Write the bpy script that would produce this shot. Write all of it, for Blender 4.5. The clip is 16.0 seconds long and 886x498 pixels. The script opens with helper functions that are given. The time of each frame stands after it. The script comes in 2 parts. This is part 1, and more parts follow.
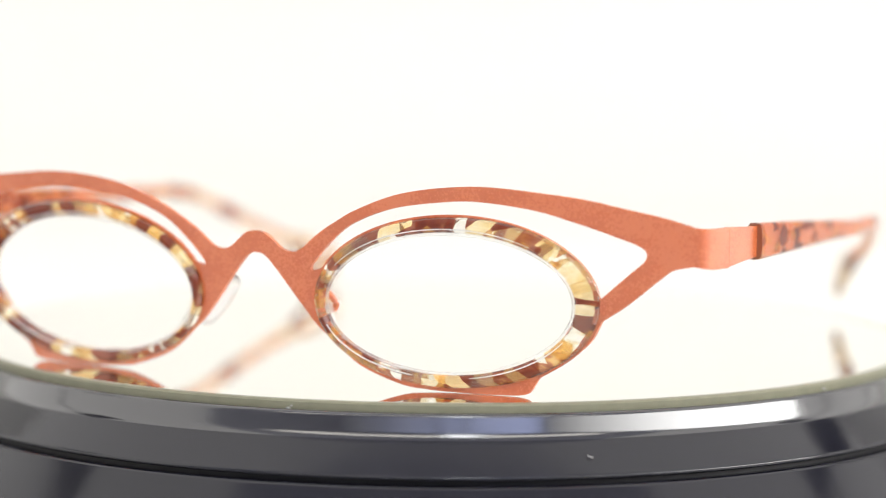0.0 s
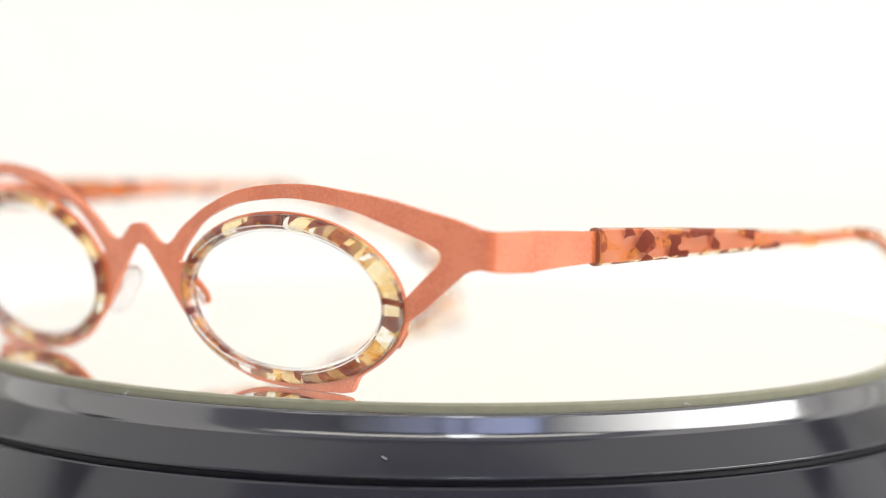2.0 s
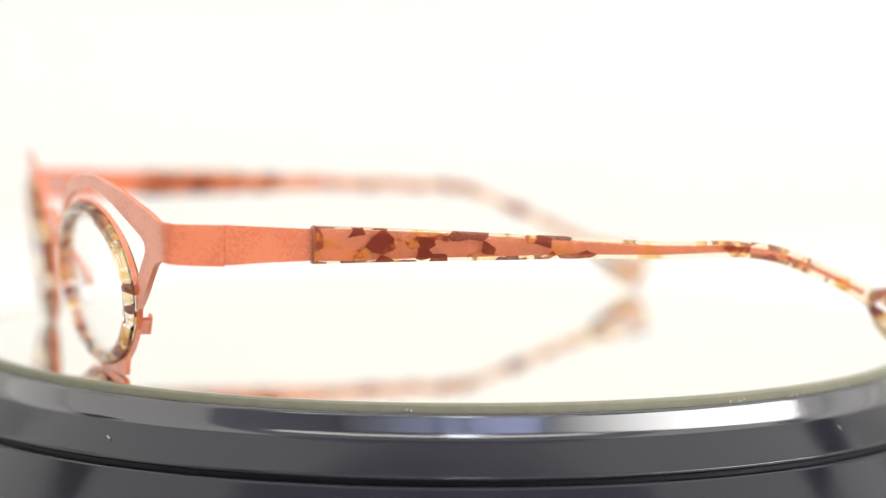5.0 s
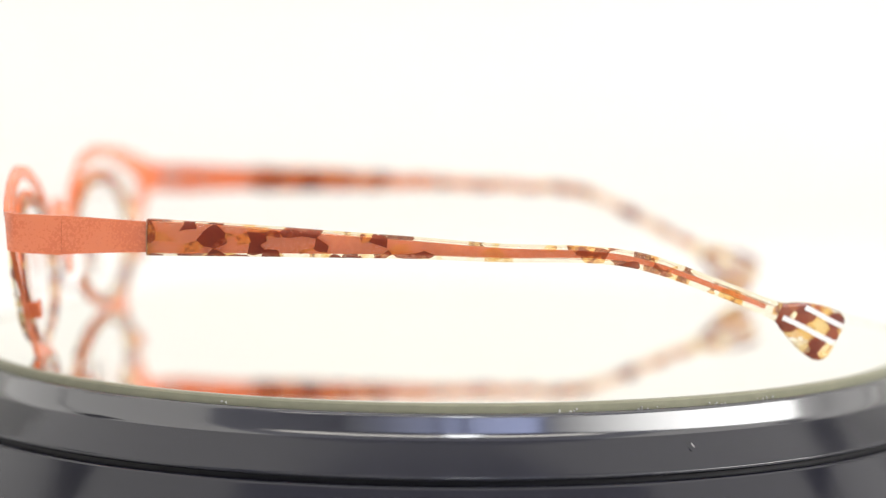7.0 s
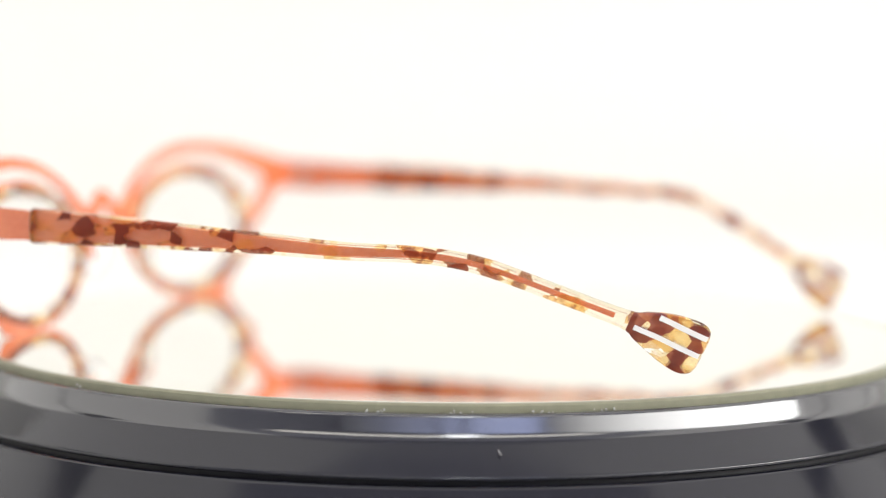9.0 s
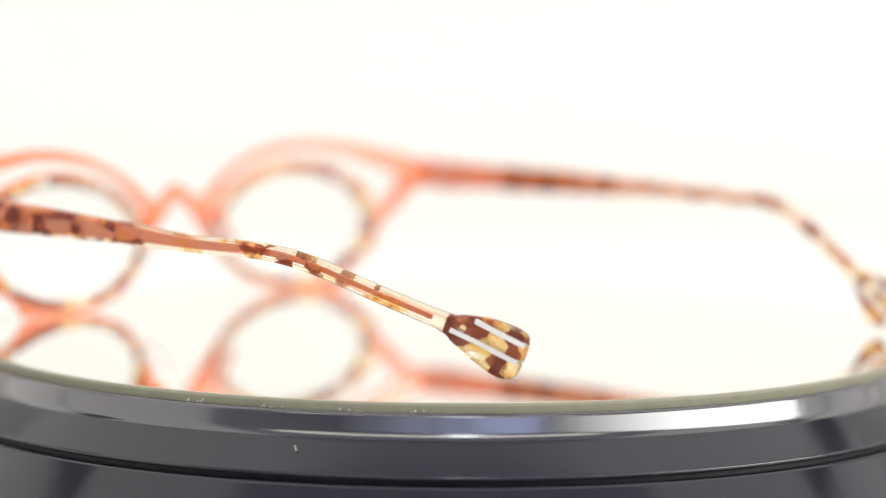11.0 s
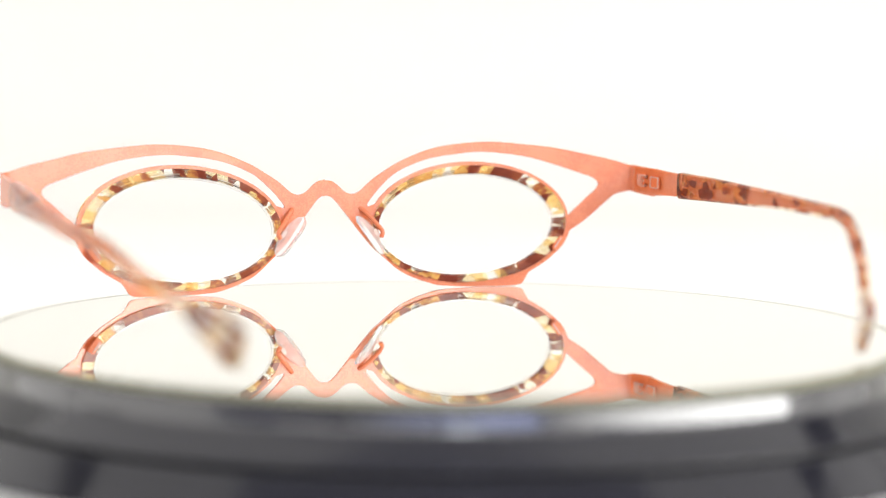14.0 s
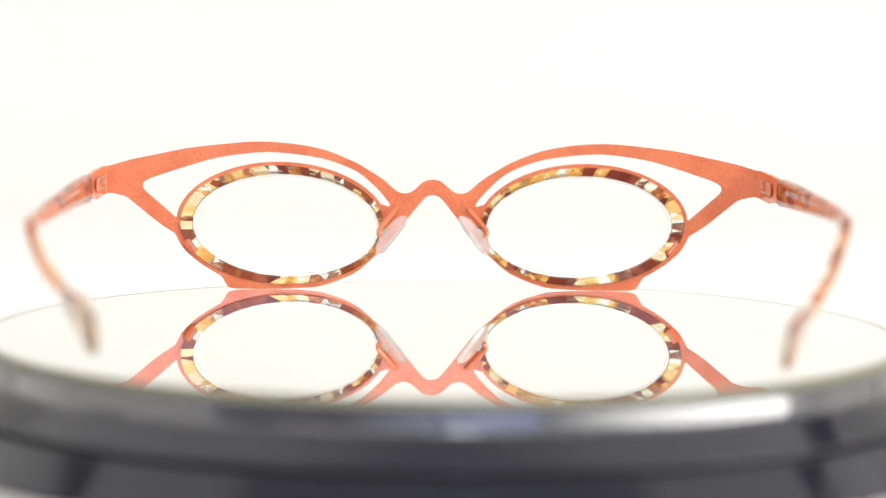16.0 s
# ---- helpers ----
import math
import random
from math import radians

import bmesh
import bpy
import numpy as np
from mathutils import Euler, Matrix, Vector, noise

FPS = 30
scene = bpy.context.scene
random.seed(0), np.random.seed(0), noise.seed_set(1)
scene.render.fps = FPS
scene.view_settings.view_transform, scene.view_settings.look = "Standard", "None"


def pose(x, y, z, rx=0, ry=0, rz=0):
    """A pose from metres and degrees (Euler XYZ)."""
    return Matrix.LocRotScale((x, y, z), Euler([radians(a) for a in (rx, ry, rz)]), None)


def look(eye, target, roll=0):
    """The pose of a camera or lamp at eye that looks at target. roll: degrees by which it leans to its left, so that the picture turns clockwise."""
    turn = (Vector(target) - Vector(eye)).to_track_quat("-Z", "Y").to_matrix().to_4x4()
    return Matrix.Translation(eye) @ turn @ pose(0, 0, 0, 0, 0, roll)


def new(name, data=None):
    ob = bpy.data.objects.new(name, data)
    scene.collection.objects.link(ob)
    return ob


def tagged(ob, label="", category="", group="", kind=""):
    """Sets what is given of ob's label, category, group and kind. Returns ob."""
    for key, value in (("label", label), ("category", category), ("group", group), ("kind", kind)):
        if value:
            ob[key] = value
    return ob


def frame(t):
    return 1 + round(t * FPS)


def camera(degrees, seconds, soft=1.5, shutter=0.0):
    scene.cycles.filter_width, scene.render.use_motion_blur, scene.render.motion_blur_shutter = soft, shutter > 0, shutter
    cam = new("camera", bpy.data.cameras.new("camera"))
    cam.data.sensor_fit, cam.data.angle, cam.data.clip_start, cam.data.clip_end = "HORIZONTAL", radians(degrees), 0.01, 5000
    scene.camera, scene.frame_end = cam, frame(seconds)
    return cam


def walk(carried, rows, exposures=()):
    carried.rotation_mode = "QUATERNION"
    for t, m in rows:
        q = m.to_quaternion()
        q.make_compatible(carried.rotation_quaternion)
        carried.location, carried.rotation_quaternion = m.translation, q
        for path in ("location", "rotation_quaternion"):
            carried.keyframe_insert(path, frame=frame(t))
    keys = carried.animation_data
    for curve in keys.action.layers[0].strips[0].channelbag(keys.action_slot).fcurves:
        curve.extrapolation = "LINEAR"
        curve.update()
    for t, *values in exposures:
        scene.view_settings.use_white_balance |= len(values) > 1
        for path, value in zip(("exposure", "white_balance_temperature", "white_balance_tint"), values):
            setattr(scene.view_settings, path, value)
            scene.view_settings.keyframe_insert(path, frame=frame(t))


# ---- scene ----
cam = camera(21.70, 16.0, soft=1.2)
EYE, NOD = Vector((0, -0.4183, 0.0534)), radians(-5.254)
AHEAD = Vector((0, math.cos(NOD), math.sin(NOD)))
AIM = EYE + AHEAD
BACK = EYE - 0.0085 * AHEAD
walk(cam, [(0.0, look(EYE, AIM, 0.518)), (11.4, look(EYE, AIM, 0.518)),
           (12.1, look(BACK, AIM, 0.518)), (16.0, look(BACK, AIM, 0.518))],
     exposures=[(0.0, 0.37), (16.0, 0.37)])

# the lens is focused on the near edge of the turntable, later on the spectacle front
focus = new("focus_mark")
cam.data.dof.use_dof = True
cam.data.dof.focus_object = focus
cam.data.dof.aperture_fstop = 8.2

# ---- light: a bright white photo booth ----
world = bpy.data.worlds.new("booth_light")
world.use_nodes = True
scene.world = world
sky = world.node_tree.nodes["Background"]
sky.inputs["Color"].default_value = (1.0, 0.975, 0.935, 1)
sky.inputs["Strength"].default_value = 1.28


# ---- materials ----
def material(name):
    mat = bpy.data.materials.new(name)
    mat.use_nodes = True
    tree = mat.node_tree
    return mat, tree, tree.nodes["Principled BSDF"]


def node(tree, kind, **values):
    n = tree.nodes.new(kind)
    for key, value in values.items():
        n.inputs[key].default_value = value
    return n


def ramp(tree, source, stops, hard=False):
    n = tree.nodes.new("ShaderNodeValToRGB")
    if hard:
        n.color_ramp.interpolation = "CONSTANT"
    while len(n.color_ramp.elements) < len(stops):
        n.color_ramp.elements.new(0.5)
    for e, (at, c) in zip(n.color_ramp.elements, stops):
        e.position, e.color = at, (*c, 1)
    tree.links.new(source, n.inputs[0])
    return n


def relief(tree, bsdf, source, strength, distance):
    b = node(tree, "ShaderNodeBump", Strength=strength, Distance=distance)
    tree.links.new(source, b.inputs["Height"])
    tree.links.new(b.outputs[0], bsdf.inputs["Normal"])


def coral_metal():
    mat, tree, bsdf = material("coral_metal")
    tc = tree.nodes.new("ShaderNodeTexCoord")
    fine = node(tree, "ShaderNodeTexNoise", Scale=2600.0, Detail=3.0)
    broad = node(tree, "ShaderNodeTexNoise", Scale=130.0, Detail=3.0)
    for n in (fine, broad):
        tree.links.new(tc.outputs["Object"], n.inputs["Vector"])
    mix = node(tree, "ShaderNodeMath")
    mix.operation = "MULTIPLY_ADD"
    tree.links.new(fine.outputs[0], mix.inputs[0])
    mix.inputs[1].default_value = 1.0
    tree.links.new(broad.outputs[0], mix.inputs[2])
    col = ramp(tree, mix.outputs[0], [(0.5, (0.58, 0.120, 0.033)), (1.0, (0.64, 0.145, 0.044)), (1.5, (0.70, 0.175, 0.060))])
    tree.links.new(col.outputs[0], bsdf.inputs["Base Color"])
    bsdf.inputs["Roughness"].default_value = 0.24
    bsdf.inputs["IOR"].default_value = 1.95
    relief(tree, bsdf, fine.outputs[0], 0.09, 0.0001)
    return mat


def acetate(name, size, stretch, slant, dark, honey, clear=(0.99, 0.97, 0.92), thin=0.0, sheet=False, depth=1.0, ior=1.42):
    """Flecked acetate: shards of clear, honey and red-brown, size in mm, each drawn out by stretch and leaning by slant."""
    mat, tree, bsdf = material(name)
    tc = tree.nodes.new("ShaderNodeTexCoord")
    place = tc.outputs["UV" if sheet else "Object"]
    unit = 1.0 if sheet else 1000.0
    warp = node(tree, "ShaderNodeTexNoise", Scale=unit / size * 0.7, Detail=2.0)
    tree.links.new(place, warp.inputs["Vector"])
    push = tree.nodes.new("ShaderNodeVectorMath")
    push.operation = "MULTIPLY_ADD"
    tree.links.new(warp.outputs["Color"], push.inputs[0])
    push.inputs[1].default_value = (0.4 * size / unit,) * 3
    tree.links.new(place, push.inputs[2])
    turn = tree.nodes.new("ShaderNodeMapping")
    turn.inputs["Rotation"].default_value = (0, 0, radians(slant)) if sheet else (radians(slant), 0, 0)
    turn.inputs["Scale"].default_value = (unit / size / stretch[0], unit / size / stretch[1], unit / size / stretch[2])
    tree.links.new(push.outputs[0], turn.inputs["Vector"])
    cells = node(tree, "ShaderNodeTexVoronoi", Scale=1.0, Randomness=1.0)
    cells.feature = "SMOOTH_F1"
    cells.inputs["Smoothness"].default_value = 0.06
    cells.voronoi_dimensions = "2D" if sheet else "3D"
    tree.links.new(turn.outputs[0], cells.inputs["Vector"])
    sep = tree.nodes.new("ShaderNodeSeparateColor")
    tree.links.new(cells.outputs["Color"], sep.inputs[0])
    cloud = node(tree, "ShaderNodeTexNoise", Scale=unit / size * 1.6, Detail=2.0)
    tree.links.new(place, cloud.inputs["Vector"])
    soft = tree.nodes.new("ShaderNodeMapRange")
    for i, v in ((1, 0.3), (2, 0.7), (3, -0.07), (4, 0.07)):
        soft.inputs[i].default_value = v
    tree.links.new(cloud.outputs[0], soft.inputs[0])
    value = tree.nodes.new("ShaderNodeMath")
    tree.links.new(sep.outputs[0], value.inputs[0])
    tree.links.new(soft.outputs[0], value.inputs[1])
    out = value.outputs[0]
    if thin:
        along = tree.nodes.new("ShaderNodeSeparateXYZ")
        tree.links.new(tc.outputs["Object"], along.inputs[0])
        sparse = tree.nodes.new("ShaderNodeMapRange")
        for i, v in ((1, -0.040), (2, -0.095), (3, 0.0), (4, thin)):
            sparse.inputs[i].default_value = v
        tree.links.new(along.outputs["Y"], sparse.inputs[0])
        more = tree.nodes.new("ShaderNodeMath")
        tree.links.new(out, more.inputs[0])
        tree.links.new(sparse.outputs[0], more.inputs[1])
        out = more.outputs[0]
    d, h, e = dark, dark + honey, 0.025
    col = ramp(tree, out, [(0.0, (0.18, 0.032, 0.018)), (d * 0.7, (0.28, 0.056, 0.026)), (d - e, (0.42, 0.12, 0.045)), (d + e, (0.93, 0.46, 0.11)),
                           (d + 0.5 * honey, (0.99, 0.64, 0.21)), (h - e, (0.995, 0.81, 0.43)), (h + e, clear)])
    tree.links.new(col.outputs[0], bsdf.inputs["Base Color"])
    see = ramp(tree, out, [(0.0, (0.35,) * 3), (d - e, (0.5 * depth,) * 3), (d + e, (0.66 * depth,) * 3), (h - e, (0.8 * depth,) * 3), (h + e, (0.98,) * 3)])
    tree.links.new(see.outputs[0], bsdf.inputs["Transmission Weight"])
    bsdf.inputs["Roughness"].default_value = 0.05
    bsdf.inputs["IOR"].default_value = ior
    return mat


def clear_material(name, tint, ior, rough=0.0, clarity=1.0):
    mat, tree, bsdf = material(name)
    bsdf.inputs["Base Color"].default_value = (*tint, 1)
    bsdf.inputs["Transmission Weight"].default_value = clarity
    bsdf.inputs["IOR"].default_value = ior
    bsdf.inputs["Roughness"].default_value = rough
    return mat


def black_plastic(name, coat, ior=1.5):
    mat, tree, bsdf = material(name)
    tc = tree.nodes.new("ShaderNodeTexCoord")
    haze = node(tree, "ShaderNodeTexNoise", Scale=45.0, Detail=4.0)
    wave = node(tree, "ShaderNodeTexNoise", Scale=30.0, Detail=1.0)
    for n in (haze, wave):
        tree.links.new(tc.outputs["Object"], n.inputs["Vector"])
    r = ramp(tree, haze.outputs[0], [(0.3, (0.08,) * 3), (0.75, (0.20,) * 3)])
    tree.links.new(r.outputs[0], bsdf.inputs["Roughness"])
    bsdf.inputs["Base Color"].default_value = (0.009, 0.009, 0.015, 1)
    bsdf.inputs["IOR"].default_value = ior
    bsdf.inputs["Coat Weight"].default_value = coat
    bsdf.inputs["Coat Roughness"].default_value = 0.11
    relief(tree, bsdf, wave.outputs[0], 0.07, 0.002)
    return mat


def plain(name, colour, rough, metal=0.0, scale=60.0, spread=0.06):
    mat, tree, bsdf = material(name)
    tc = tree.nodes.new("ShaderNodeTexCoord")
    n = node(tree, "ShaderNodeTexNoise", Scale=scale, Detail=5.0)
    tree.links.new(tc.outputs["Object"], n.inputs["Vector"])
    lo = tuple(c * (1 - spread) for c in colour)
    col = ramp(tree, n.outputs[0], [(0.3, lo), (0.7, colour)])
    tree.links.new(col.outputs[0], bsdf.inputs["Base Color"])
    bsdf.inputs["Roughness"].default_value = rough
    bsdf.inputs["Metallic"].default_value = metal
    return mat


METAL = coral_metal()


RIM = acetate("rim_acetate", 2.1, (1.0, 2.5, 1), 12, 0.345, 0.345, sheet=True, depth=1.0)
SLEEVE = acetate("sleeve_acetate", 1.85, (1.3, 1.5, 0.9), 36, 0.30, 0.17, (1.0, 0.925, 0.78), 0.14, depth=1.2, ior=1.22)
PADDLE = acetate("paddle_acetate", 2.15, (1.2, 1.2, 0.9), 25, 0.40, 0.46, depth=0.95)
# near-white of the paddle stripes and the rim's painted highlights
STRIPE = clear_material("pale_stripe", (0.93, 0.92, 0.89), 1.4, 0.12, 0.1)
LENS = clear_material("lens_glass", (1.0, 1.0, 1.0), 1.08)
SILICONE = clear_material("clear_silicone", (0.998, 0.998, 0.995), 1.3, 0.06, 0.78)
EDGE = clear_material("polished_edge", (1.0, 1.0, 1.0), 1.14, 0.05, 0.85)
MIRROR = plain("mirror_silver", (0.95, 0.95, 0.895), 0.0, 1.0, 9.0, 0.004)
GLASS_EDGE = plain("green_glass_edge", (0.25, 0.245, 0.175), 0.3, 0.0, 400.0, 0.12)
GLASS_EDGE.node_tree.nodes["Principled BSDF"].inputs["Specular IOR Level"].default_value = 0.1
BLACK = black_plastic("black_plastic", 0.08)
POLISHED = black_plastic("polished_black_plastic", 0.8, 1.75)
BASE = black_plastic("black_base_plastic", 0.0)
BASE.node_tree.nodes["Principled BSDF"].inputs["Specular IOR Level"].default_value = 0.47
GAP = plain("gap_black", (0.006, 0.006, 0.007), 0.5)
DUST = plain("dust", (0.45, 0.44, 0.42), 0.9)
PAPER = plain("white_paper", (0.785, 0.777, 0.737), 0.8, 0.0, 14.0, 0.015)
TABLE = plain("grey_table", (0.46, 0.46, 0.46), 0.35, 0.0, 30.0, 0.1)
# darkens the sleeve's cut end and the shade between the hinge knuckles
SEAM_DARK = plain("seam_dark", (0.40, 0.19, 0.11), 0.3, 0.6, 900.0, 0.2)
WALL = plain("blue_grey_wall", (0.44, 0.45, 0.52), 0.8, 0.0, 6.0, 0.2)
PIN = plain("pale_rose_metal", (0.97, 0.76, 0.67), 0.25, 0.6, 900.0, 0.15)


# ---- building helpers ----
MM = 0.001


def part(name, bm, mat, parent=None, label="", smooth=True, crease=38):
    bmesh.ops.recalc_face_normals(bm, faces=bm.faces)
    me = bpy.data.meshes.new(name)
    for f in bm.faces:
        f.smooth = smooth
    if smooth:
        for e in bm.edges:
            if len(e.link_faces) == 2 and e.calc_face_angle() > radians(crease):
                e.smooth = False
    bm.to_mesh(me)
    bm.free()
    me.materials.append(mat)
    ob = new(name, me)
    if parent:
        ob.parent = parent
    return tagged(ob, label)


def spline(points, n=6):
    """A smooth line through the points."""
    p = [Vector(q) for q in points]
    p = [2 * p[0] - p[1], *p, 2 * p[-1] - p[-2]]
    out = []
    for i in range(1, len(p) - 2):
        for k in range(n):
            t = k / n
            a, b, c, d = p[i - 1:i + 3]
            out.append(0.5 * (2 * b + (c - a) * t + (2 * a - 5 * b + 4 * c - d) * t * t + (3 * b - a - 3 * c + d) * t ** 3))
    return [*out, p[-2]]


def loft(bm, rings, closed=False, caps=True):
    """Skin over a row of rings with equal numbers of points."""
    vs = [[bm.verts.new(q) for q in ring] for ring in rings]
    pairs = list(zip(vs, vs[1:])) + ([(vs[-1], vs[0])] if closed else [])
    for a, b in pairs:
        for i in range(len(a)):
            j = (i + 1) % len(a)
            bm.faces.new((a[i], a[j], b[j], b[i]))
    if caps and not closed:
        bm.faces.new(vs[0])
        bm.faces.new(vs[-1])
    return bm


def lathe(profile, n=192):
    """A ring or disc turned about z from (radius, height) pairs in mm; a closed profile."""
    bm = bmesh.new()
    loft(bm, [[(r * MM * math.cos(a), r * MM * math.sin(a), z * MM) for r, z in profile]
              for a in (2 * math.pi * k / n for k in range(n))], closed=True)
    return bm


def block(bm, size, m, bevel=0.0):
    made = bmesh.ops.create_cube(bm, size=1.0, matrix=m @ Matrix.Diagonal((*(s * MM for s in size), 1)))["verts"]
    if bevel:
        es = list({e for v in made for e in v.link_edges})
        bmesh.ops.bevel(bm, geom=es, offset=bevel * MM, segments=2, affect="EDGES")
    return bm


# ---- setting ----
def sweep():
    """White paper that hangs behind the table, with thickness."""
    path = spline([(-0.03, -0.0134), (0.30, -0.0134), (0.60, -0.0134), (0.74, 0.05), (0.80, 0.20), (0.82, 0.6), (0.82, 1.3)], 8)
    bm = bmesh.new()
    loft(bm, [[(-1.6, y, z), (1.6, y, z), (1.6, y + 0.004, z - 0.004), (-1.6, y + 0.004, z - 0.004)] for y, z in path])
    return tagged(part("backdrop", bm, PAPER), "plain white paper backdrop, strongly overexposed", "backdrop", kind="structure")


def table():
    bm = block(bmesh.new(), (3000, 2100, 30), pose(0, -0.2, -0.0180 - 0.015), 4)
    return tagged(part("table_top", bm, TABLE), "pale grey table top under the turntable", "table", kind="structure")


def unseen_wall():
    # unseen wall, added so that the rim mirrors something dim
    bm = block(bmesh.new(), (3500, 60, 4600), pose(0.05, -1.28, 1.7), 4)
    return tagged(part("wall_unseen", bm, WALL), "added blue-grey wall, unseen, mirrored dimly in the rim", "wall", kind="structure")


def glowing_panel(name, label, category, at, size, strength, colour, standing=False, fade=(0.0, 1.0)):
    """A lamp housing with a glowing face turned to the turntable; the rim mirrors it."""
    root = tagged(new(name), label, category)
    root.matrix_basis = look(at, (0, -0.05, 0.0))
    w, h = size
    bm = bmesh.new()
    for x, y, sx, sy in ((0, h / 2 + 8, w + 32, 16), (0, -h / 2 - 8, w + 32, 16), (w / 2 + 8, 0, 16, h), (-w / 2 - 8, 0, 16, h)):
        block(bm, (sx, sy, 50), pose(x * MM, y * MM, 0.02), 2)
    block(bm, (w + 32, h + 32, 10), pose(0, 0, 0.05), 2)
    part("housing", bm, GAP, root, "black lamp housing")
    bm = block(bmesh.new(), (w - 1, h - 1, 4), pose(0, 0, 0.012), 1)
    mat, tree, bsdf = material("lamp_glow")
    bsdf.inputs["Emission Color"].default_value = (*colour, 1)
    # the glow dims towards one end, which fades its reflection in the rim
    tc = tree.nodes.new("ShaderNodeTexCoord")
    sep = tree.nodes.new("ShaderNodeSeparateXYZ")
    tree.links.new(tc.outputs["Generated"], sep.inputs[0])
    dim = tree.nodes.new("ShaderNodeMapRange")
    dim.interpolation_type = "SMOOTHSTEP"
    for i, v in ((1, fade[0]), (2, fade[1]), (3, 0.02 * strength if fade != (0.0, 1.0) else strength), (4, strength)):
        dim.inputs[i].default_value = v
    tree.links.new(sep.outputs[0], dim.inputs[0])
    tree.links.new(dim.outputs[0], bsdf.inputs["Emission Strength"])
    part("diffuser", bm, mat, root, "glowing white diffuser")
    if standing:
        foot = Vector((at[0], at[1], -0.018))
        away = (Vector((at[0], at[1], 0)) - Vector((0, -0.05, 0))).normalized() * 0.07
        bm = bmesh.new()
        block(bm, (18, 18, (at[2] + 0.018) / MM + 30), Matrix.Translation((foot + Vector((*at[:2], at[2]))) / 2 + away + Vector((0, 0, 0.015))), 2)
        block(bm, (90, 90, 12), Matrix.Translation(foot + away + Vector((0, 0, 0.006))), 3)
        bm.transform(root.matrix_basis.inverted())
        part("stand", bm, GAP, root, "black metal stand")
    return root


def flag(at, size):
    """A small black card on clamp and stand, unseen, added for rim reflections."""
    root = tagged(new("added_black_card"), "added matt black card on a thin stand, mirrored in the rim", "light flag", "flags round the table")
    root.matrix_basis = look(at, (0, -0.05, 0.0))
    part("card", block(bmesh.new(), (*size, 6), pose(0, 0, 0), 2), GAP, root)
    back = root.matrix_basis @ Vector((0, 0, 0.03))
    bm = bmesh.new()
    block(bm, (10, 10, (back.z + 0.0134) / MM), Matrix.Translation((back.x, back.y, (back.z - 0.0134) / 2)), 2)
    block(bm, (80, 80, 10), Matrix.Translation((back.x, back.y, -0.0084)), 3)
    bm.transform(root.matrix_basis.inverted())
    part("stand", bm, GAP, root)
    part("clamp", block(bmesh.new(), (24, 24, 36), pose(0, 0, 0.016), 4), GAP, root)
    return root


# ---- turntable ----
def turntable():
    root = tagged(new("turntable"), "round black plastic turntable with a mirrored glass top", "turntable")
    base = part("base", lathe([(60, -11.2), (90.0, -11.1), (91.0, -10.93), (91.5, -10.98), (91.85, -11.12), (92.0, -11.28), (92.08, -11.40), (96.2, -17.75), (94.0, -18.0), (60, -18.0)]), BASE, root, "glossy black stationary base", crease=50)
    part("spindle", lathe([(40, -9.55), (89.6, -9.55), (89.6, -11.15), (40, -11.15)]), GAP, base)
    platter = part("platter", lathe([(40, -2.0), (84.4, -2.0), (84.7, -1.5), (84.95, -1.33), (85.3, -1.32), (85.58, -1.5), (85.70, -1.75), (85.75, -1.9), (86.30, -3.85), (86.42, -4.2),
                                     (86.55, -4.5), (86.71, -4.78), (86.90, -5.05), (87.13, -5.32), (87.45, -5.69), (90.9, -9.5), (91.0, -9.62), (91.1, -9.87), (91.0, -10.12), (90.7, -10.27), (40, -9.5)]), BLACK, root, "glossy black plastic rim, turning", crease=50)
    # the upright band of the rim is polished
    platter.data.materials.append(POLISHED)
    for face in platter.data.polygons:
        c = face.center
        if -5.0 * MM < c.z < -1.4 * MM and c.xy.length > 85.4 * MM:
            face.material_index = 1
    bm = bmesh.new()
    loft(bm, [[(r * MM * math.cos(a), r * MM * math.sin(a), z * MM) for a in (2 * math.pi * k / 192 for k in range(192))]
              for r, z in ((83.0, -1.9), (83.3, -0.02), (83.2, 0.0))])
    part("mirror", bm, MIRROR, platter, "round silvered mirror", smooth=False)
    part("glass_edge", lathe([(83.34, -1.95), (84.5, -1.95), (84.5, -0.3), (84.25, -0.02), (83.34, 0.0)]), GLASS_EDGE, platter, "pale green glass edge")
    rng = random.Random(4)
    for turn, count in ((-164.0, 5), (-155.5, 5), (-147.0, 6), (-141.0, 4), (-20.0, 3), (35.0, 4), (100.0, 4), (160.0, 3)):
        bm = bmesh.new()
        for _ in range(count):
            a = radians(turn + rng.uniform(-1.3, 1.3))
            r = rng.uniform(84.45, 84.75)
            q = pose(r * MM * math.cos(a), r * MM * math.sin(a), rng.uniform(-1.35, -0.9) * MM, rng.uniform(0, 180), rng.uniform(0, 180), rng.uniform(0, 180))
            bmesh.ops.create_icosphere(bm, subdivisions=1, radius=rng.uniform(0.1, 0.22) * MM, matrix=q @ Matrix.Diagonal((1, rng.uniform(0.5, 1), rng.uniform(1, 2), 1)))
        part("dust", bm, DUST, platter, "pale dust specks")
    for turn, r, z, tilt in ((-151.8, 88.9, -6.4, 25), (60, 88.2, -5.2, -40), (130, 89.3, -7.2, 60)):
        a = radians(turn)
        bm = bmesh.new()
        block(bm, (0.12, 0.16, 0.9), pose(r * MM * math.cos(a), r * MM * math.sin(a), z * MM, tilt, -34, turn), 0.04)
        part("scratch", bm, DUST, platter, "small pale scratch")
    return root, platter


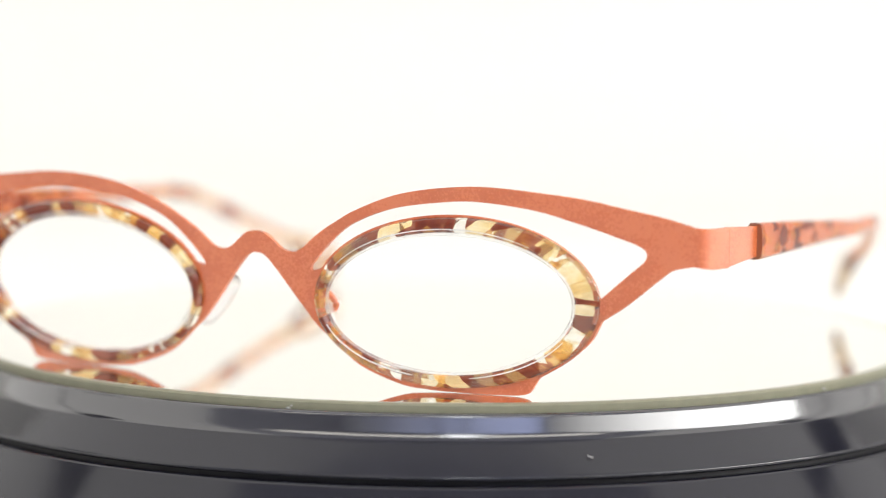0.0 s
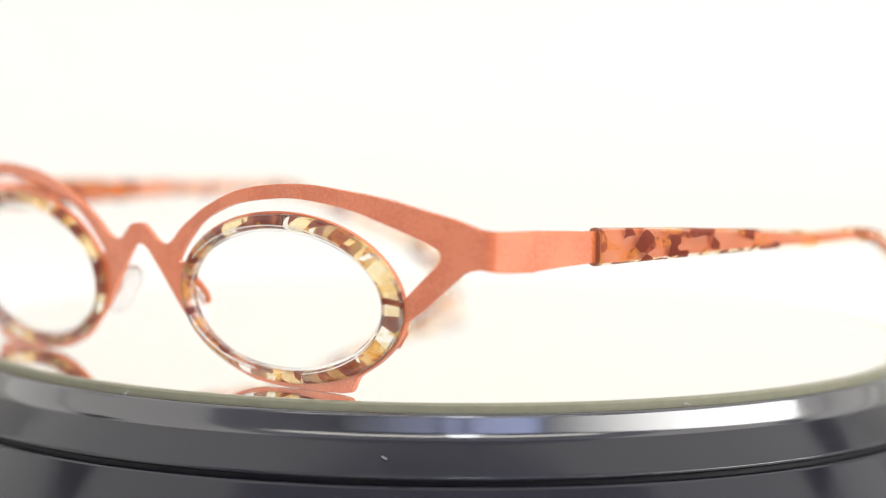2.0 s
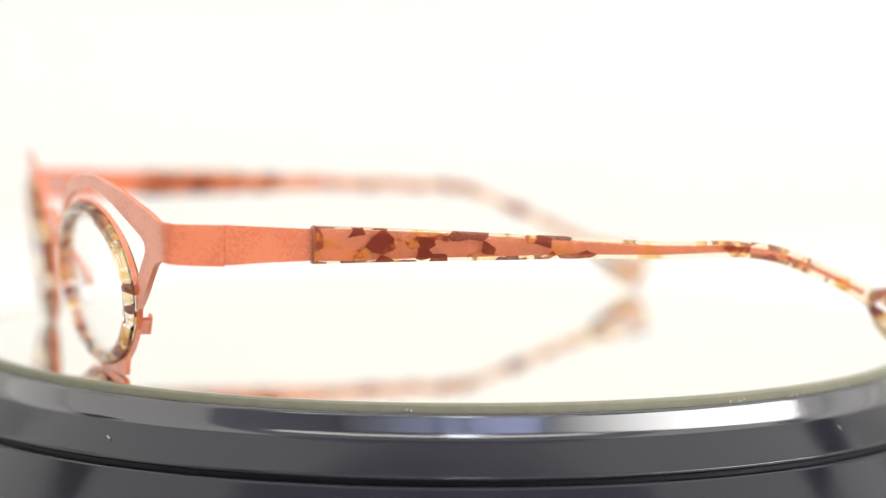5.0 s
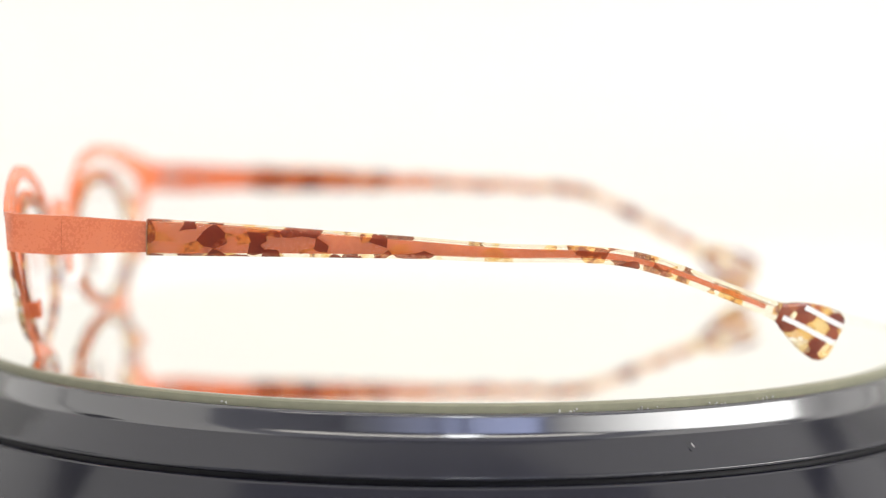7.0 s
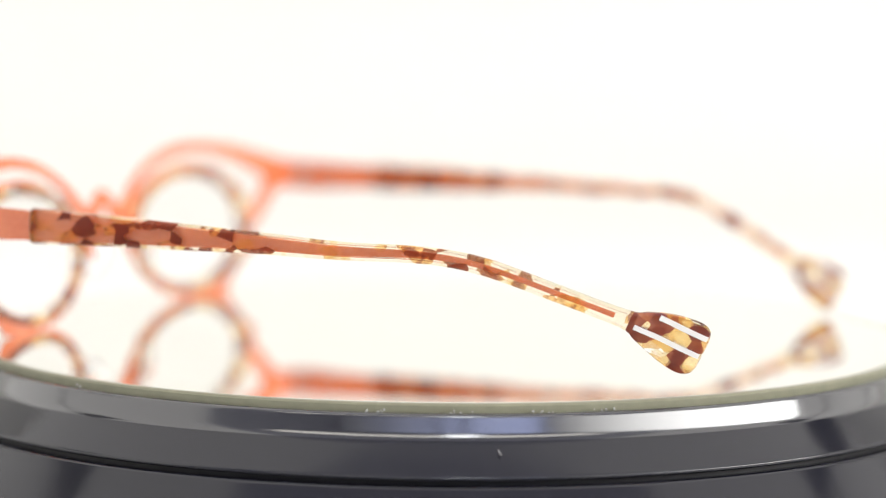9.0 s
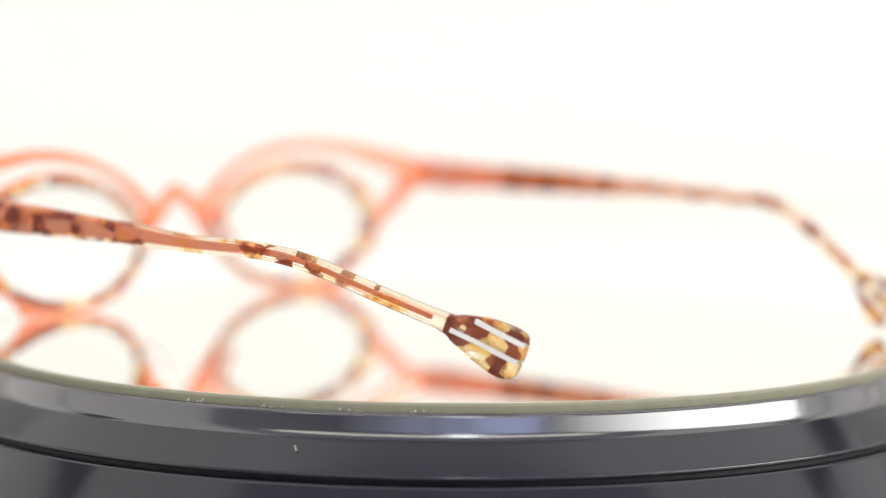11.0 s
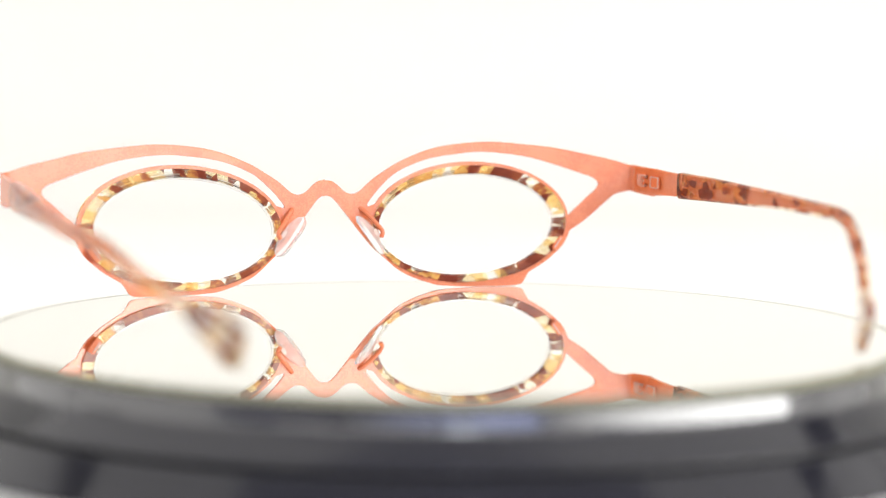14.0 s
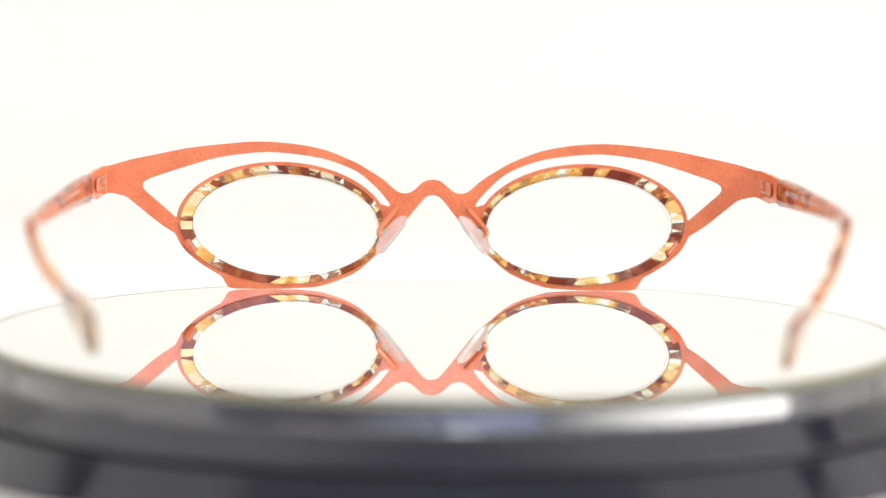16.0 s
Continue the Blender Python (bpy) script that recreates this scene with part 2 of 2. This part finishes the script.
# ---- eyeglasses: x across, y to the front, z up, in mm ----
EYE_HOLE = ((32.0, 13.75), (21.8, 12.6))
RIM_LINE = ((32.0, 13.6), (22.6, 13.5))
OPENING = ((31.35, 13.6), (19.8, 10.85))


def front_y(x, z):
    return 4.9 - 0.00131 * x * x + 0.12 * (z - 22)


def ellipse(e, a, grow=0.0):
    """A point of an oval whose outer end is turned up a little."""
    (cx, cz), (rx, rz) = e
    x, z = (rx + grow) * math.cos(a), (rz + grow) * math.sin(a)
    c, s = math.cos(radians(2.6)), math.sin(radians(2.6))
    return Vector((cx + c * x - s * z, cz + s * x + c * z))


def blend_ellipse(f, a):
    return ellipse(EYE_HOLE, a).lerp(ellipse(OPENING, a), f)


def front_frame(root):
    top = spline([(0, 23.5), (1.6, 23.15), (3.0, 22.1), (4.4, 20.9), (6.0, 20.45), (7.8, 21.0), (10.4, 23.2), (13.6, 25.3), (17.2, 27.3), (23.4, 29.7), (30.0, 30.95),
                  (37.6, 31.4), (46.0, 30.75), (52.7, 29.95), (58.4, 28.8), (64.2, 27.6), (68.4, 26.4)])
    arm = spline([(68.4, 20.6), (65.4, 19.9), (63.4, 18.45), (58.6, 14.5), (54.9, 12.0)])
    side = spline([(54.9, 12.0), (53.2, 9.0), (50.6, 6.5), (48.4, 4.9), (45.2, 3.0)])
    low = spline([(45.2, 3.0), (44.5, 2.0), (43.7, 0.75), (42.6, 0.3), (40.2, 0.12), (33.4, 0.08), (27.6, 0.3), (23.2, 0.9), (16.8, 3.4), (12.2, 7.2), (9.8, 9.4), (7.2, 12.6),
                  (4.4, 16.3), (2.2, 19.0), (1.1, 19.9), (0, 20.15)])
    half = [*top, *arm, *side[1:], *low[1:]]
    outer = half + [Vector((-q.x, q.y)) for q in half[-2:0:-1]]
    arch = spline([(9.3, 17.6), (9.5, 18.6), (12.4, 21.9), (16.4, 25.1), (22.8, 27.6), (30.0, 28.8), (36.6, 29.15), (45.2, 28.15), (51.8, 26.4), (56.9, 24.75), (60.4, 23.5),
                   (61.7, 22.4), (61.3, 21.1), (59.5, 19.5), (57.0, 17.3), (54.75, 15.3)])
    back_edge = [ellipse(RIM_LINE, radians(a)) for a in range(4, 160, 4)]
    cut = arch + back_edge
    eye = [ellipse(EYE_HOLE, 2 * math.pi * k / 96) for k in range(96)]
    loops = [outer, cut, eye, [Vector((-q.x, q.y)) for q in cut], [Vector((-q.x, q.y)) for q in eye]]
    flat = bmesh.new()
    for loop in loops:
        vs = [flat.verts.new((q.x, q.y, 0)) for q in loop]
        for a, b in zip(vs, vs[1:] + vs[:1]):
            flat.edges.new((a, b))
    flat.verts.index_update()
    bmesh.ops.triangle_fill(flat, edges=flat.edges[:], use_beauty=True)
    flat.verts.index_update()
    spots = [(v.co.x, v.co.y) for v in flat.verts]
    tris = [[v.index for v in f.verts] for f in flat.faces]
    flat.free()
    bm = bmesh.new()
    fore = [bm.verts.new((x * MM, (front_y(x, z) + 0.4) * MM, z * MM)) for x, z in spots]
    aft = [bm.verts.new((x * MM, (front_y(x, z) - 0.4) * MM, z * MM)) for x, z in spots]
    for t in tris:
        bm.faces.new([fore[i] for i in t])
        bm.faces.new([aft[i] for i in reversed(t)])
    start = 0
    for loop in loops:
        n = len(loop)
        for k in range(n):
            i, j = start + k, start + (k + 1) % n
            bm.faces.new((fore[i], fore[j], aft[j], aft[i]))
        start += n
    # bent end pieces that carry the hinges
    for s in (-1, 1):
        y0 = front_y(68.4, 23.5)
        line = spline([(68.3, y0 + 0.02), (69.35, y0 - 0.25), (69.95, y0 - 0.9), (70.15, y0 - 2.0), (70.4, -6.0), (70.6, -9.7)], 5)
        rings = []
        for k, q in enumerate(line):
            d = (line[min(k + 1, len(line) - 1)] - line[max(k - 1, 0)]).normalized()
            n = Vector((-d.y, d.x)) * 0.41
            f = k / (len(line) - 1)
            hi, lo = 26.35 - 0.5 * f, 20.6 - 0.75 * f
            lean = 0.12 * max(0, 1 - 3 * f)
            rings.append([(s * (q.x + e * n.x) * MM, (q.y + e * n.y + lean * (z - 23.5)) * MM, z * MM) for e, z in ((1, hi), (1, lo), (-1, lo), (-1, hi))])
        loft(bm, rings)
    return part("front_frame", bm, METAL, root, "satin coral metal front with open crescent cut-outs")


def rim_insert(root, s):
    shape = ((0, -0.85), (0, 0.42), (-0.20, 0.46), (-0.22, 0.85), (-0.08, 1.4), (0.25, 1.75), (0.6, 1.75), (0.86, 1.45), (1.0, 0.9), (1.0, -0.55), (0.88, -0.85))
    bm = bmesh.new()
    rings = []
    segs = 160
    for k in range(segs):
        a = 2 * math.pi * k / segs
        ring = []
        for f, d in shape:
            # the flange laps further over the metal towards the temples
            q = blend_ellipse(f - (0.14 * max(0.0, math.cos(a)) if f < 0 else 0.0), a)
            ring.append((s * q.x * MM, (front_y(q.x, q.y) + d) * MM, q.y * MM))
        rings.append(ring)
    loft(bm, rings, closed=True)
    # a flat map in mm: along the rim, and across its section
    uv = bm.loops.layers.uv.new("mm")
    bm.verts.index_update()
    n = len(shape)
    across = [0.0]
    for (f0, d0), (f1, d1) in zip(shape, shape[1:] + shape[:1]):
        across.append(across[-1] + math.hypot(2.3 * (f1 - f0), d1 - d0))
    for number, face in enumerate(bm.faces):
        k, i = divmod(number, n)
        for loop in face.loops:
            kk, ii = divmod(loop.vert.index, n)
            kk = segs if kk == 0 and k == segs - 1 else kk
            ii = n if ii == 0 and i == n - 1 else ii
            loop[uv].uv = (110.0 * kk / segs + (0 if s < 0 else 173.0), across[ii])
    ob = part("rim_insert", bm, RIM, root, "oval tortoiseshell acetate rim, honey and brown")
    # raised pale strips stand in for white highlights along the bevel
    for lo, hi in ((48, 148), (196, 252), (278, 330)):
        bm = bmesh.new()
        rings = []
        n = 36
        for k in range(n + 1):
            a, w = radians(lo + (hi - lo) * k / n), 0.05 * math.sin(math.pi * (0.04 + 0.92 * k / n)) ** 0.6
            ring = []
            for f, d in ((0.72 - w, 1.45), (0.72 - w, 1.74), (0.72 + w, 1.70), (0.72 + w, 1.45)):
                q = blend_ellipse(f, a)
                ring.append((s * q.x * MM, (front_y(q.x, q.y) + d) * MM, q.y * MM))
            rings.append(ring)
        loft(bm, rings)
        part("highlight_line", bm, STRIPE, ob, "pale strip painting a highlight on the rim")
    return ob


def lens(root, s):
    bm = bmesh.new()
    rows = (0.02, 0.3, 0.6, 0.85, 1.0)
    def disc(d):
        return [[bm.verts.new((s * q.x * MM, (front_y(q.x, q.y) + d - 0.5 * f * f) * MM, q.y * MM)) for q in
                 (Vector(OPENING[0]).lerp(ellipse(OPENING, 2 * math.pi * k / 64, 0.25), f) for k in range(64))] for f in rows]
    a, b = disc(0.95), disc(-0.05)
    for sheet in (a, b):
        for u, v in zip(sheet, sheet[1:]):
            for i in range(64):
                bm.faces.new((u[i], u[(i + 1) % 64], v[(i + 1) % 64], v[i]))
        bm.faces.new(sheet[0])
    for i in range(64):
        bm.faces.new((a[-1][i], a[-1][(i + 1) % 64], b[-1][(i + 1) % 64], b[-1][i]))
    ob = part("lens", bm, LENS, root, "clear oval lens")
    ob.visible_shadow = False
    bm = bmesh.new()
    rings = []
    for k in range(96):
        ring = []
        for g, d in ((0.05, 0.35), (0.05, 0.75), (-0.35, 0.85), (-0.5, 0.7), (-0.45, 0.4)):
            q = ellipse(OPENING, 2 * math.pi * k / 96, g)
            ring.append((s * q.x * MM, (front_y(q.x, q.y) + d) * MM, q.y * MM))
        rings.append(ring)
    loft(bm, rings, closed=True)
    bevel = part("lens_bevel", bm, EDGE, ob, "pale bevelled lens edge")
    bevel.visible_shadow = False
    return ob


def oval_ring(w, h, n=16, power=0.7):
    out = []
    for k in range(n):
        c, s = math.cos(2 * math.pi * k / n), math.sin(2 * math.pi * k / n)
        out.append((w * math.copysign(abs(c) ** power, c), h * math.copysign(abs(s) ** power, s)))
    return out


def tube(bm, points, radius, n=8):
    line = spline(points, 5)
    rings = []
    for k, q in enumerate(line):
        d = (line[min(k + 1, len(line) - 1)] - line[max(k - 1, 0)]).normalized()
        u = d.cross(Vector((0, 0.3, 1))).normalized()
        v = d.cross(u)
        rings.append([(q + radius * (math.cos(2 * math.pi * i / n) * u + math.sin(2 * math.pi * i / n) * v)) * MM for i in range(n)])
    return loft(bm, rings)


def nose_pad(root, s):
    """A clear pad on a bent metal strip."""
    y = front_y(9, 12)
    m = Matrix.Diagonal((s, 1, 1, 1)) @ Matrix.Translation(Vector((9.1, y - 3.0, 12.0)) * MM) @ pose(0, 0, 0, 0, 37, 0).inverted() @ pose(0, 0, 0, 0, 0, 52)
    bm = bmesh.new()
    rings = []
    for k in range(13):
        f = -1 + 2 * k / 12
        w = max(0.03, (1 - abs(f) ** 2.6) ** 0.5)
        rings.append([m @ (Vector((x, yy + 0.5 * f * f, 5.2 * f)) * MM) for x, yy in oval_ring(2.1 * w, 0.75 * w ** 0.6, 14, 0.9)])
    loft(bm, rings)
    pad = part("nose_pad", bm, SILICONE, root, "clear silicone nose pad")
    bm = bmesh.new()
    y1 = front_y(8, 17) - 0.6
    tube(bm, [(s * 7.6, y1 + 0.4, 17.4), (s * 8.4, y1 - 0.9, 16.6), (s * 10.3, y1 - 2.2, 14.4), (s * 11.6, y1 - 2.9, 12.6), (s * 11.2, y1 - 3.4, 11.4)], 0.5)
    part("pad_arm", bm, METAL, pad, "coral metal pad arm")
    bm = block(bmesh.new(), (1.1, 0.7, 2.6), Matrix.Translation(Vector((s * 10.4, y - 2.6, 12.0)) * MM) @ pose(0, 0, 0, 0, -s * 37, 0), 0.25)
    part("pad_mount", bm, PIN, pad)
    return pad


def clip(root, s):
    """A small tab folded back from the front and over the insert."""
    q = ellipse(RIM_LINE, radians(-25), -1.5)
    turn = Matrix.Translation(Vector((s * q.x, front_y(q.x, q.y), q.y)) * MM) @ pose(0, 0, 0, 0, s * 36, 0)
    bm = block(bmesh.new(), (0.55, 2.0, 3.4), turn @ pose(s * 0.0005, -0.0013, 0), 0.18)
    ob = part("clip", bm, METAL, root, "folded coral metal tab")
    bm = block(bmesh.new(), (1.6, 0.5, 3.3), turn @ pose(s * 0.0001, -0.0022, 0), 0.18)
    part("lip", bm, METAL, ob)
    # a pale bar paints the bright highlight on the fold
    bm = block(bmesh.new(), (0.5, 0.35, 2.9), turn @ pose(-s * 0.00025, -0.0024, 0), 0.14)
    part("clip_highlight", bm, PIN, ob, "pale bar painting the tab's highlight")
    return ob


def hinge(root, s):
    """A comb of knuckles on the front, and a plate with a raised border on the side arm."""
    x = 69.85
    bm = block(bmesh.new(), (0.5, 2.2, 2.5), pose(s * x * MM, -4.4 * MM, 23.1 * MM), 0.15)
    ob = part("hinge", bm, PIN, root, "small polished rose metal hinge")
    for z, ly in ((24.15, 3.4), (23.1, 2.6), (22.05, 3.0)):
        part("knuckle", block(bmesh.new(), (0.8, ly, 0.55), pose(s * (x - 0.3) * MM, -6.4 * MM, z * MM), 0.18), PIN, ob)
    # solid dark blocks paint the shade between the knuckles
    for z in (23.62, 22.58):
        part("gap", block(bmesh.new(), (0.5, 2.4, 0.4), pose(s * (x - 0.1) * MM, -6.6 * MM, z * MM), 0.08), SEAM_DARK, ob, "dark block painting the shade between knuckles")
    part("tongue", block(bmesh.new(), (0.7, 2.6, 1.0), pose(s * (x - 0.15) * MM, -8.9 * MM, 23.0 * MM), 0.15), METAL, ob)
    part("plate", block(bmesh.new(), (0.5, 3.8, 2.4), pose(s * (x + 0.05) * MM, -11.9 * MM, 22.95 * MM), 0.1), METAL, ob)
    for y, z, ly, lz in ((-10.1, 22.95, 0.3, 2.5), (-13.7, 22.95, 0.3, 2.5), (-11.9, 24.1, 3.8, 0.28), (-11.9, 21.8, 3.8, 0.28)):
        part("border", block(bmesh.new(), (0.35, ly, lz), pose(s * (x - 0.2) * MM, y * MM, z * MM), 0.1), PIN, ob)
    part("screw", block(bmesh.new(), (0.8, 0.7, 2.7), pose(s * (x - 0.25) * MM, -7.2 * MM, 23.1 * MM), 0.25), METAL, ob)
    return ob


# along the temple: y, z, half height of the acetate, half thickness, x
TEMPLE = ((-22.9, 22.78, 2.86, 1.30, 70.9), (-36.0, 22.55, 2.52, 1.30, 71.5), (-51.0, 22.10, 2.05, 1.25, 72.0), (-63.0, 21.75, 1.70, 1.20, 72.3), (-77.0, 21.15, 1.40, 1.15, 72.6),
          (-90.5, 21.0, 1.3, 1.10, 72.2), (-99.5, 19.65, 1.3, 1.10, 70.6), (-110.5, 15.7, 1.28, 1.10, 67.0), (-119.6, 11.9, 1.45, 1.05, 62.3), (-122.0, 10.8, 2.45, 1.05, 61.0),
          (-124.8, 9.4, 3.65, 1.05, 59.4), (-127.2, 8.05, 4.25, 1.0, 58.1), (-128.8, 7.2, 4.25, 0.9, 57.3), (-129.75, 6.7, 3.65, 0.75, 56.9), (-130.15, 6.5, 2.6, 0.5, 56.7))


def ease(y):
    """How far along the rear bend a place is, from 0 to 1."""
    f = min(1.0, max(0.0, (-82.0 - y) / 44.0))
    return f * f * (3 - 2 * f)


def temple(root, s, drop, sag, short):
    """A metal side arm whose rear part is cased in flecked acetate, ending in a paddle."""
    hub = Matrix.Translation(Vector((0, -10.0, 22.8)) * MM)
    tilt = hub @ pose(0, 0, 0, drop, 0, 0) @ hub.inverted()
    rows = [Vector((y + short * min(1.0, max(0.0, (-y - 60.0) / 58.0)), z - sag * ease(y), h)) for y, z, h, w, x in TEMPLE]
    shape = spline(rows, 5)
    depth = spline([Vector((w, x - 0.85 * sag * ease(y - 15), 0)) for y, z, h, w, x in TEMPLE], 5)

    def run(k):
        a, b = shape[max(k - 1, 0)], shape[min(k + 1, len(shape) - 1)]
        return Vector((b.x - a.x, b.y - a.y)).normalized()

    metal = bmesh.new()
    rings = []
    core = [(Vector((-9.72, 22.95)), 2.95, 70.62, Vector((-1, 0))), (Vector((-16.0, 22.9)), 2.6, 70.75, Vector((-1, 0))), (Vector((-22.6, 22.8)), 2.32, 70.9, Vector((-1, 0)))]
    last = 8 * 5
    for k in range(2, last):
        core.append((Vector(shape[k][:2]), max(0.24, shape[k].z * (0.86 - 0.58 * min(1, k / 30))), depth[k].y, run(k)))
    for q, h, x, d in core:
        n = Vector((-d.y, d.x))
        t = 0.4 if q.x > -60 else 0.3 if q.x > -88 else 0.18
        rings.append([tilt @ (Vector((s * (x + e * t), q.x + g * h * n.x, q.y + g * h * n.y)) * MM) for e, g in ((1, 1), (1, -1), (-1, -1), (-1, 1))])
    loft(metal, rings)
    arm = part("temple", metal, METAL, root, "coral metal side arm")
    bm = bmesh.new()
    rings = []
    for k, (q, w) in enumerate(zip(shape, depth)):
        d = run(k)
        n = Vector((-d.y, d.x))
        rings.append([tilt @ (Vector((s * (w.y + a), q.x + b * n.x, q.y + b * n.y)) * MM) for a, b in oval_ring(w.x, q.z, 16, 0.55)])
    cut = 8 * 5 + 1
    loft(bm, rings[:cut + 1])
    part("sleeve", bm, SLEEVE, arm, "clear and brown flecked acetate sleeve")
    bm = bmesh.new()
    loft(bm, rings[cut:])
    part("tip", bm, PADDLE, arm, "honey and brown paddle end")
    for side in (-1, 1):
        for off, half in ((-2.45, 0.4), (0.45, 0.4)):
            lines = []
            for k in range(cut + 2, len(shape) - 2):
                q, w, d = shape[k], depth[k], run(k)
                if q.z < abs(off) + half + 0.1:
                    continue
                n = Vector((-d.y, d.x))
                lines.append([tilt @ (Vector((s * (w.y + side * (w.x * 0.93 + lift)), q.x + b * n.x, q.y + b * n.y)) * MM)
                              for lift, b in ((0.10, off - half), (0.10, off + half), (-0.2, off + half), (-0.2, off - half))])
            if len(lines) > 2:
                part("stripe", loft(bmesh.new(), lines), STRIPE, arm, "clear stripe set in the paddle")
    # a dark ring paints the cut end, which refraction makes look dark
    bm = bmesh.new()
    loft(bm, [[tilt @ (Vector((s * (70.9 + a * g), y, 22.75 + b * g)) * MM) for a, b in oval_ring(1.30, 2.84, 16, 0.55)] for y, g in ((-22.80, 0.94), (-22.72, 0.97), (-22.84, 0.98), (-22.88, 0.97))])
    part("cut_end", bm, SEAM_DARK, arm, "thin dark ring painting the sleeve's cut end")
    return arm


def eyeglasses():
    root = tagged(new("eyeglasses"), "coral metal eyeglasses with oval tortoiseshell rims, open on a mirror", "eyeglasses")
    front_frame(root)
    for s, drop, sag, short in ((-1, 0.0, 0.0, 1.3), (1, -0.7, 3.7, 3.2)):
        rim_insert(root, s)
        lens(root, s)
        nose_pad(root, s)
        clip(root, s)
        hinge(root, s)
        temple(root, s, drop, sag, short)
    return root


def toward(side, up, far):
    """A place round the table, by the degrees to the side and upwards from the near edge."""
    a, e = radians(side), radians(up)
    return Vector((far * math.sin(a) * math.cos(e), -0.05 - far * math.cos(a) * math.cos(e), far * math.sin(e)))


sweep()
table()
unseen_wall()
glowing_panel("softbox", "wide softbox with a glowing white front", "softbox", toward(57, 21, 0.95), (1120, 250), 8.4, (1, 0.99, 0.97), True, (-0.12, 0.72))
glowing_panel("strip_lamp", "long narrow lamp with a white diffuser", "lamp", toward(-1, 41, 1.05), (1350, 170), 3.6, (1, 0.95, 0.88), True)
glowing_panel("spot_lamp", "small bright lamp above the table", "lamp", toward(5.5, 38, 0.98), (110, 240), 10.0, (0.95, 0.97, 1), True)
# unseen panel added to give the rim its blue reflection
glowing_panel("added_blue_panel", "added unseen panel glowing dim blue, mirrored in the rim", "lamp", toward(6, 24, 1.17), (1180, 155), 3.2, (0.52, 0.60, 1.0), True, (-0.05, 0.75))
for side, up, size in ((-95, 32.5, (150, 110)), (97, 31.5, (120, 90)), (112, 33.5, (110, 80))):
    flag(toward(side, up, 0.8), size)
stand, platter = turntable()
glasses = eyeglasses()


def turn_at(t):
    """The turntable's turn in degrees."""
    return -9.627 * (t - 16) + 0.00193 * (t - 16) * t


def motions():
    walk(focus, [(t, Matrix.Translation(EYE + d * AHEAD)) for t, d in
                 ((0.0, 0.345), (11.1, 0.346), (11.5, 0.368), (11.9, 0.402), (12.0, 0.428), (12.1, 0.468), (12.4, 0.478), (16.0, 0.478))])
    times = [0.5 * k for k in range(33)]
    walk(platter, [(t, pose(0, 0, 0, 0, 0, turn_at(t))) for t in times])
    rest = pose(-0.00219, 0.06534, 0, 0, 0, 1.73)
    walk(glasses, [(t, pose(0, 0, 0, 0, 0, turn_at(t)) @ rest) for t in times])


motions()
